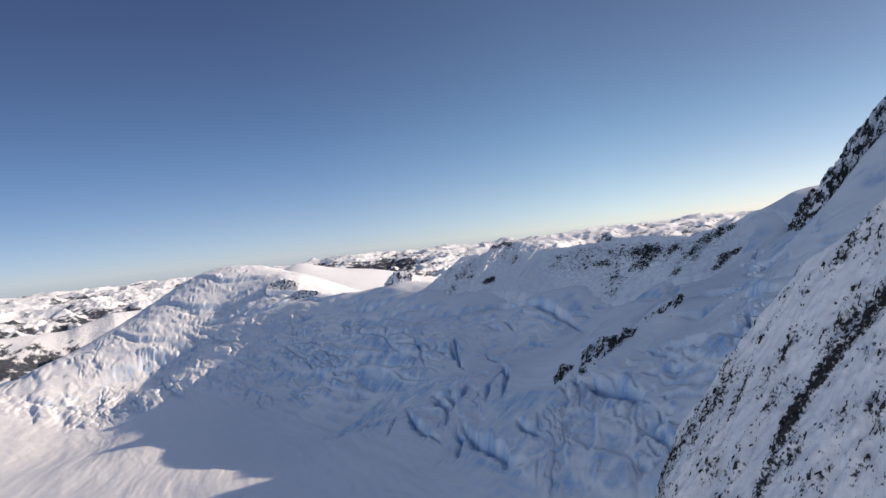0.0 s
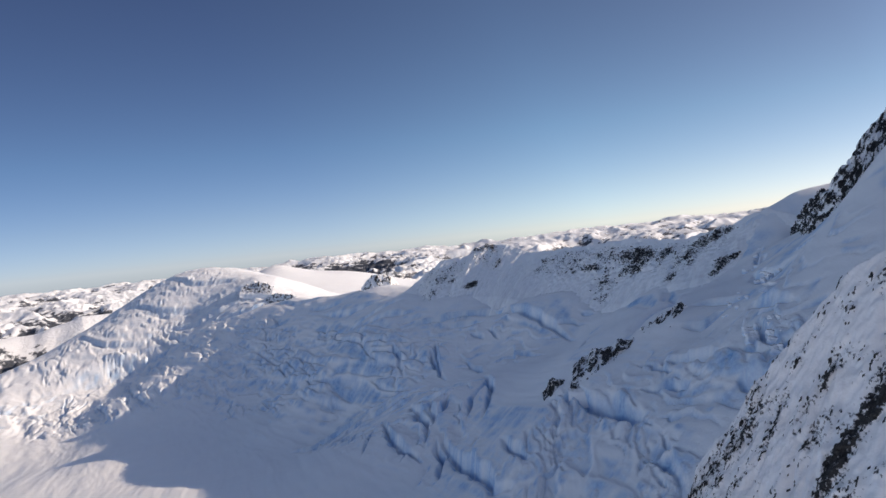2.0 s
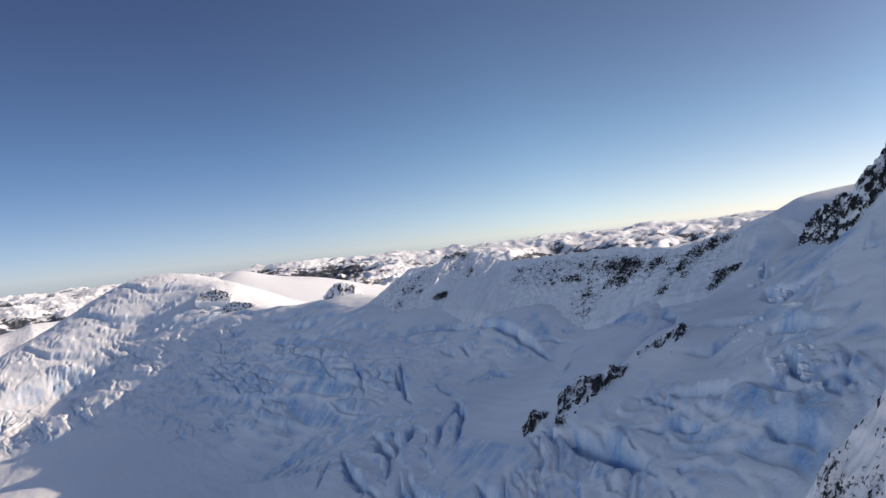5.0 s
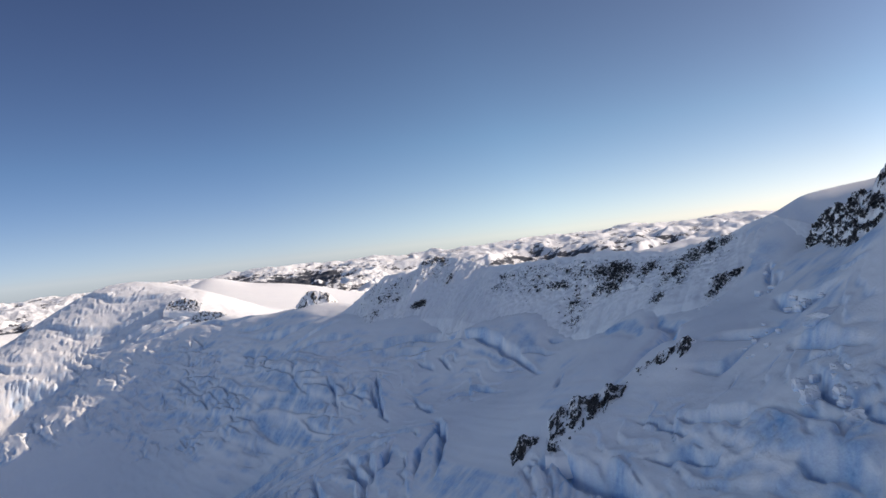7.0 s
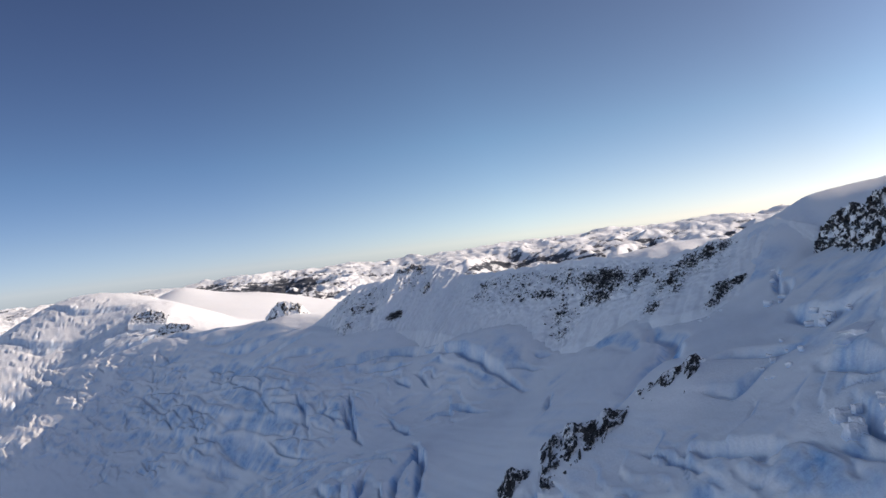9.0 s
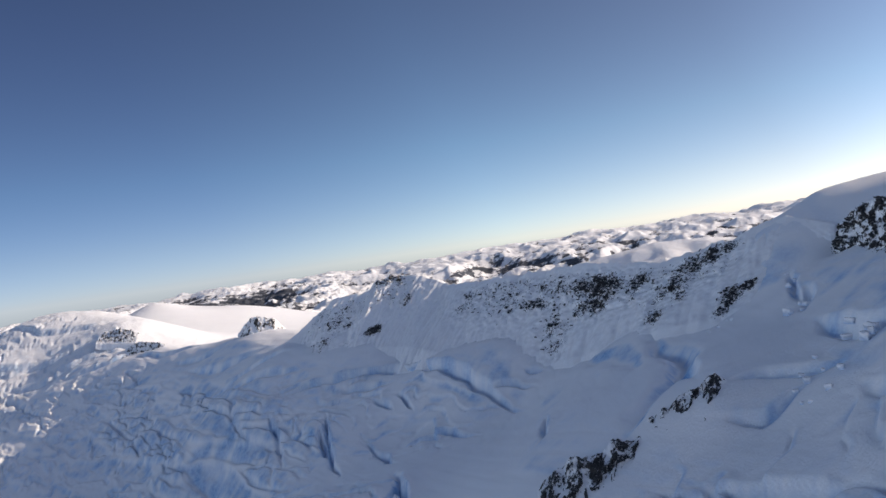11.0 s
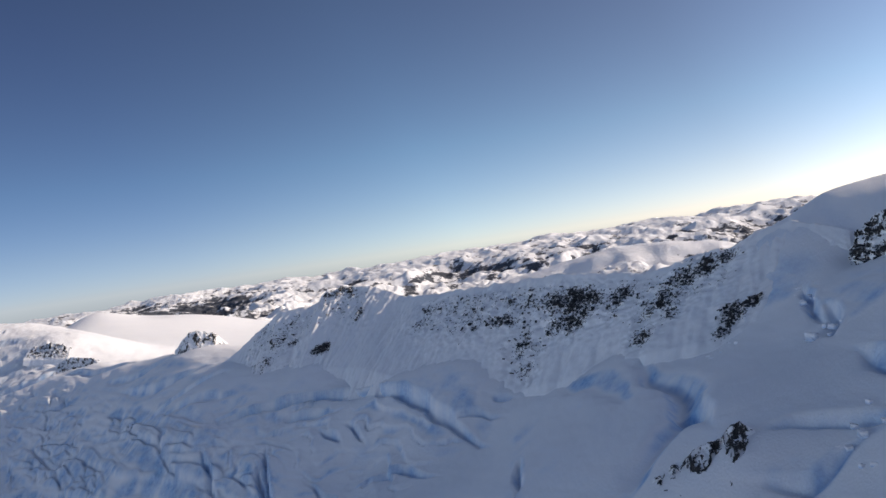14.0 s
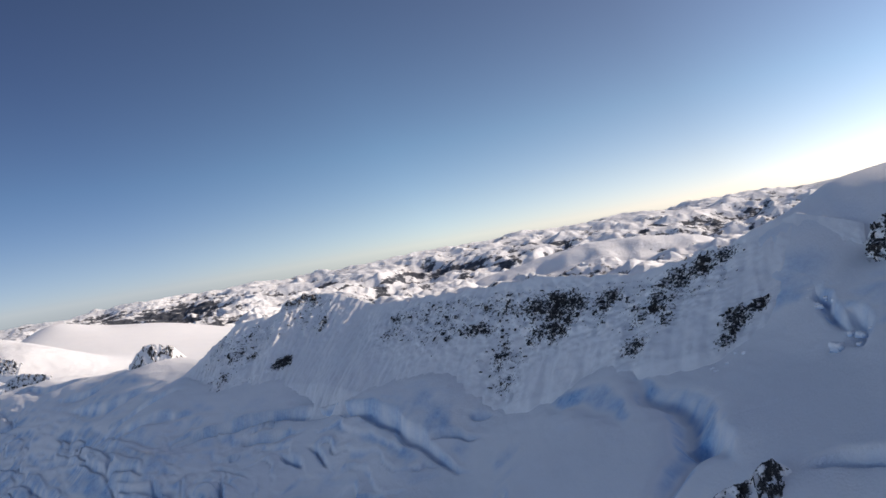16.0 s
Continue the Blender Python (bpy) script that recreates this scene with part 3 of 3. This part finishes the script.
FOOT = [(-70, 1085, 203), (-40, 1040, 208), (-12, 1003, 212), (18, 985, 221), (30, 976, 225), (46, 966, 229), (62, 948, 231), (80, 915, 232), (94, 872, 230), (128, 822, 224),
        (162, 784, 220), (180, 757, 225), (197, 728, 235), (207, 698, 243), (228, 668, 249), (256, 652, 255), (285, 635, 258)]
BACK = [(-20, 1190, 190), (40, 1180, 190), (90, 1140, 190), (120, 1120, 190), (140, 1110, 190), (160, 1090, 190), (190, 1060, 190), (210, 1020, 190), (230, 960, 190), (260, 900, 190),
        (290, 850, 190), (310, 830, 190), (330, 810, 200), (340, 790, 210), (360, 770, 220), (380, 750, 240), (400, 720, 260)]


# bare patches of the headwall: along the ridge, down the face, their two reaches, and how bare
ARETE_ROCK = ((0.165, 0.81, 0.020, 0.14, 0.56), (0.19, 0.69, 0.022, 0.12, 0.52), (0.23, 0.81, 0.022, 0.07, 0.48), (0.14, 0.18, 0.03, 0.22, 0.47), (0.205, 0.40, 0.035, 0.24, 0.47),
              (0.23, 0.49, 0.014, 0.06, 0.57), (0.29, 0.06, 0.034, 0.08, 0.62), (0.315, 0.12, 0.018, 0.09, 0.52), (0.345, 0.37, 0.010, 0.12, 0.57), (0.30, 0.77, 0.02, 0.07, 0.68))
BAND_ROCK = ((0.515, 0.40, 0.022, 0.12, 0.53), (0.525, 0.22, 0.03, 0.13, 0.51), (0.60, 0.37, 0.045, 0.24, 0.47), (0.645, 0.42, 0.032, 0.07, 0.63), (0.665, 0.22, 0.034, 0.13, 0.53), (0.735, 0.26, 0.048, 0.14, 0.68),
             (0.735, 0.48, 0.03, 0.12, 0.59), (0.79, 0.25, 0.018, 0.13, 0.63), (0.69, 0.66, 0.022, 0.16, 0.55), (0.70, 0.86, 0.014, 0.12, 0.54))
SLAB_ROCK = ((0.835, 0.80, 0.013, 0.12, 0.62), (0.828, 0.50, 0.014, 0.17, 0.54), (0.845, 0.40, 0.016, 0.16, 0.62), (0.858, 0.20, 0.016, 0.16, 0.65), (0.877, 0.16, 0.018, 0.13, 0.67), (0.897, 0.11, 0.016, 0.09, 0.60),
             (0.856, 0.58, 0.012, 0.12, 0.53), (0.905, 0.95, 0.009, 0.09, 0.60), (0.911, 0.81, 0.012, 0.12, 0.62), (0.925, 0.75, 0.009, 0.08, 0.60))


def headwall_rock(S, V, u, dn, p):
    face = step(0.12, 0.17, S) * (1 - step(0.88, 0.95, S)) * (1 - 0.6 * step(0.34, 0.38, S) * (1 - step(0.47, 0.51, S)))
    out = 0.44 * face * step(0.03, 0.1, V) * (1 - step(0.4, 0.85, V))
    for s0, v0, rs, rv, bare in ARETE_ROCK + BAND_ROCK + SLAB_ROCK:
        d2 = ((S - s0) / rs) ** 2 + ((V - v0) / rv) ** 2
        out = np.maximum(out, (bare + 0.03) * np.exp(-0.34 * d2 ** 1.3))
    return np.clip(np.where(V > 0, out + 0.10 * rough(u / 12, dn / 25, 3, 52) * (out > 0.1), 0), 0, 1)


def rock_material(name, bare=(0.048, 0.044, 0.043), dust=0.5):
    """Dark fractured rock with wind-blown snow caught on its ledges."""
    m, n, l = nodes_of(name)
    b = n["Principled BSDF"]
    geo = n.new("ShaderNodeNewGeometry")
    fine = add(n, "ShaderNodeTexNoise", Scale=1.3, Detail=8.0, Roughness=0.7)
    big = add(n, "ShaderNodeTexNoise", Scale=0.22, Detail=5.0, Roughness=0.6)
    for t in (fine, big):
        l.new(geo.outputs["Position"], t.inputs["Vector"])
    stone = ramp(n, [(0.3, tuple(c * 0.35 for c in bare)), (0.52, bare), (0.75, tuple(c * 2.4 for c in bare))])
    l.new(fine.outputs[0], stone.inputs[0])
    up = n.new("ShaderNodeSeparateXYZ")
    l.new(geo.outputs["Normal"], up.inputs[0])
    ledge = n.new("ShaderNodeMath")
    ledge.operation = "MULTIPLY_ADD"
    ledge.inputs[1].default_value = 0.55
    l.new(up.outputs[2], ledge.inputs[0])
    l.new(big.outputs[0], ledge.inputs[2])
    edge = n.new("ShaderNodeMapRange")
    edge.inputs[1].default_value, edge.inputs[2].default_value = 1.3 - dust, 1.42 - dust
    l.new(ledge.outputs[0], edge.inputs[0])
    mix = n.new("ShaderNodeMix")
    mix.data_type = "RGBA"
    mix.inputs[7].default_value = (0.82, 0.84, 0.87, 1)
    l.new(edge.outputs[0], mix.inputs[0])
    l.new(stone.outputs[0], mix.inputs[6])
    l.new(mix.outputs[2], b.inputs["Base Color"])
    b.inputs["Roughness"].default_value = 0.85
    bump = add(n, "ShaderNodeBump", Strength=0.8, Distance=0.8)
    l.new(fine.outputs[0], bump.inputs["Height"])
    l.new(bump.outputs[0], b.inputs["Normal"])
    return m


ROCK = rock_material("dark_rock", (0.040, 0.039, 0.040), dust=0.30)

headwall = tagged(loft("mountain_ridge", CREST, FOOT, BACK, 560, 130, FACE, headwall_rock, seed=11, reach=1.4, fleck=0.8, flute=1.2, pieces=(("rock_rib", 0, 0.40), ("rock_band", 0.40, 0.83), ("rock_slab", 0.83, 1))),
                  "snow-plastered headwall ridge with bare dark rock bands below its crest", "mountain ridge")

SPUR_CREST = [(66, 300, 160), (74, 303, 191), (86, 307, 215), (98, 304, 230), (110, 301, 245), (123, 297, 261), (136, 293, 276), (146, 288, 284), (157, 282, 292), (178, 276, 312), (220, 272, 355), (330, 290, 440)]
SPUR_FOOT = [(38, 280, 100), (40, 272, 105), (42, 268, 108), (46, 263, 110), (52, 258, 112), (58, 252, 114), (66, 245, 118), (72, 238, 122), (80, 231, 126), (92, 220, 130), (120, 195, 140), (210, 120, 160)]
SPUR_BACK = [(80, 325, 140), (95, 345, 150), (112, 355, 165), (128, 360, 178), (142, 362, 192), (156, 362, 205), (170, 362, 218), (180, 362, 228), (195, 365, 238), (215, 370, 255), (270, 380, 290), (380, 400, 350)]
GULLY = [(175, 262), (150, 266), (139, 270), (134, 270), (126, 271), (113, 272), (102, 270)]
EDGE = [(106, 298), (94, 300), (84, 303), (75, 304)]
STEP = [(140, 240), (131, 242), (125, 246), (116, 247)]


def spur_rock(S, V, u, dn, p):
    x, y = p[..., 0], p[..., 1]
    main = np.exp(-(along(GULLY, x, y)[0] / 4.5) ** 2) * (0.66 + 0.2 * grain(u / 9, dn / 14, 63))
    low = np.exp(-(along(EDGE, x, y)[0] / 5.5) ** 2) * 0.58
    third = np.exp(-(along(STEP, x, y)[0] / 3.5) ** 2) * 0.42
    speck = 0.42 + 0.22 * rough(u / 10 + dn / 30, dn / 14, 3, 61)
    return np.clip(np.where(V > 0, np.maximum.reduce([main, low, third, speck]), 0.1), 0, 1)


spur = tagged(loft("mountain_spur", SPUR_CREST, SPUR_FOOT, SPUR_BACK, 640, 260, FACE, spur_rock, ribs=2.2, jag=1.5, seed=23, crag=0.9, fleck=0.6, reach=1.1, pieces=(("rock_rib", 0, 0.5), ("rock_band", 0.5, 1))),
              "steep snow-dusted rock spur dropping to the glacier", "mountain")


def all_rock(S, V, u, dn, p, bare=0.68):
    ends = step(0, 0.06, S) * (1 - step(0.94, 1.0, S))
    return np.where(V > -0.1, bare + 0.3 * rough(u / 6, dn / 6, 3, 77), 0) * ends * (1 - step(0.85, 1.05, V))


def outcrop(crest, foot, label, cols, rows, seed, rise=2.0, crag=1.2, dig=4.0, bare=0.68):
    crest, foot = np.array(crest, float), np.array(foot, float)
    away = crest - foot
    away[:, 2] = 0
    away /= np.hypot(away[:, 0], away[:, 1])[:, None]
    foot = crest + 1.7 * (foot - crest)
    back = crest + 9 * away
    back[:, 2] -= 4
    crest[:, 2] += rise
    crest[[0, -1], 2] -= rise
    foot[:, 2] -= dig
    return tagged(loft("rock_outcrop", crest, foot, back, cols, rows, FACE, lambda *at: all_rock(*at, bare=bare), ribs=0.6, jag=1.4, seed=seed, crag=crag, reach=1.2, pieces=(("rock_face", 0, 1),)), label, "rock outcrop", group="rock outcrops")


outcrop([(94, 574, 203), (102, 572, 208), (108, 569, 212), (115, 562, 213), (127, 562, 219), (137, 557, 222)], [(89, 558, 198), (95, 554, 200), (103, 550, 203), (111, 546, 205), (121, 550, 211), (132, 550, 216)],
        "dark jagged rock outcrop breaking through the glacier snow", 150, 70, 101, 2.4, dig=0.5, bare=0.6)
outcrop([(71, 572, 189), (79, 572, 195), (88, 566, 199)], [(70, 559, 185), (77, 557, 187), (86, 555, 193)], "small dark rock outcrop half buried in glacier snow", 56, 36, 103, 2.0, dig=0.5)
outcrop([(140, 563, 226), (149, 559, 232), (157, 554, 237), (166, 549, 243), (170, 547, 241)], [(139, 559, 224), (145, 549, 226), (152, 541, 228), (157, 537, 231), (167, 541, 237)],
        "pointed dark rock outcrop with snow banked behind it", 120, 66, 105, 1.0, dig=1.5, bare=0.6)
outcrop([(-104, 1270, 236), (-92, 1266, 250), (-74, 1262, 255), (-54, 1258, 251), (-42, 1256, 235)], [(-100, 1250, 228), (-83, 1245, 232), (-69, 1243, 233), (-56, 1240, 231), (-48, 1245, 228)], "rounded snow-dusted rock knob on the ice divide", 80, 44, 107, 1.0, bare=0.5)
outcrop([(-392, 1706, 247), (-366, 1692, 249), (-345, 1678, 248), (-318, 1662, 241)], [(-392, 1684, 241), (-366, 1672, 240), (-345, 1660, 238), (-318, 1646, 234)], "weathered rock tooth at the edge of the ice dome", 56, 32, 109, 1.0, bare=0.55)
outcrop([(-330, 1620, 221), (-308, 1606, 227), (-286, 1592, 226), (-258, 1572, 220)], [(-330, 1602, 215), (-308, 1590, 216), (-286, 1578, 216), (-258, 1560, 215)], "dark rock step above the icefall", 50, 30, 111, 1.0, bare=0.52)
outcrop([(304, 658, 283), (299, 640, 292), (288, 606, 298), (275, 570, 301), (264, 538, 305), (276, 526, 324), (288, 522, 343), (325, 520, 380)],
        [(296, 655, 274), (288, 640, 275), (277, 604, 276), (264, 568, 280), (252, 532, 286), (258, 515, 290), (270, 508, 305), (305, 500, 340)],
        "high dark rock buttress standing over the snow shoulder", 260, 90, 113, 2.0, 2.0, 3.0, 0.58)


# ---- fallen ice ----
def ice_block(x, y, size, turn, tip, label, seed, name="ice_block", category="ice block"):
    """A broken block of glacier ice, chipped and settled in the snow."""
    rnd = random.Random(seed)
    bm = bmesh.new()
    bmesh.ops.create_cube(bm, size=1.0)
    bmesh.ops.subdivide_edges(bm, edges=bm.edges[:], cuts=3, use_grid_fill=True)
    for v in bm.verts:
        d = v.co.normalized()
        v.co = v.co * 0.82 + d * 0.11
        v.co += Vector((noise.noise(v.co * 2.3 + Vector((seed, 0, 0))), noise.noise(v.co * 2.3 + Vector((0, seed, 0))), noise.noise(v.co * 2.3 + Vector((0, 0, seed))))) * 0.22
        v.co = Vector((v.co.x * size[0], v.co.y * size[1], v.co.z * size[2]))
    me = bpy.data.meshes.new(name)
    bm.to_mesh(me)
    bm.free()
    for key, value in (("rock", 0.0), ("ice", 0.0)):
        a = me.attributes.new(key, "FLOAT", "POINT")
        if key == "ice":
            a.data.foreach_set("value", [max(0.0, 0.22 - 0.8 * v.co.z / size[2]) for v in me.vertices])
    me.materials.append(SNOW)
    ob = new(name, me)
    spots = land(np.array([x, x + size[0] * 0.3, x - size[0] * 0.3]), np.array([y, y + size[1] * 0.3, y - size[1] * 0.3]))
    ob.matrix_world = pose(x, y, float(spots.min()) + 0.28 * size[2], tip, rnd.uniform(-8, 8), turn)
    return tagged(ob, label, category, group="fallen ice" if name == "ice_block" else "")


ice_block(206, 483, (30, 13, 5), 28, -14, "broad tilted slab of wind-packed snow on the slope", 3, "snow_slab", "snow slab")
rnd = random.Random(12)
for cx, cy, rx, ry, count, least, most in ((172, 432, 9, 16, 12, 2.5, 6.0), (190, 520, 12, 14, 10, 1.0, 2.6), (262, 640, 8, 14, 9, 0.8, 2.0), (238, 596, 6, 8, 6, 1.5, 3.5), (214, 520, 8, 20, 8, 1.5, 4.0), (228, 655, 10, 6, 6, 0.8, 1.8)):
    for k in range(count):
        big = rnd.uniform(least, most)
        ice_block(cx + rx * rnd.uniform(-1, 1), cy + ry * rnd.uniform(-1, 1), (big * rnd.uniform(0.8, 1.6), big * rnd.uniform(0.7, 1.1), big * rnd.uniform(0.6, 1.1)), rnd.uniform(0, 180), rnd.uniform(-12, 12),
                  "large angular serac block of bluish ice" if big > 3.5 else "small fallen ice block half sunk in snow", rnd.randint(1, 999))
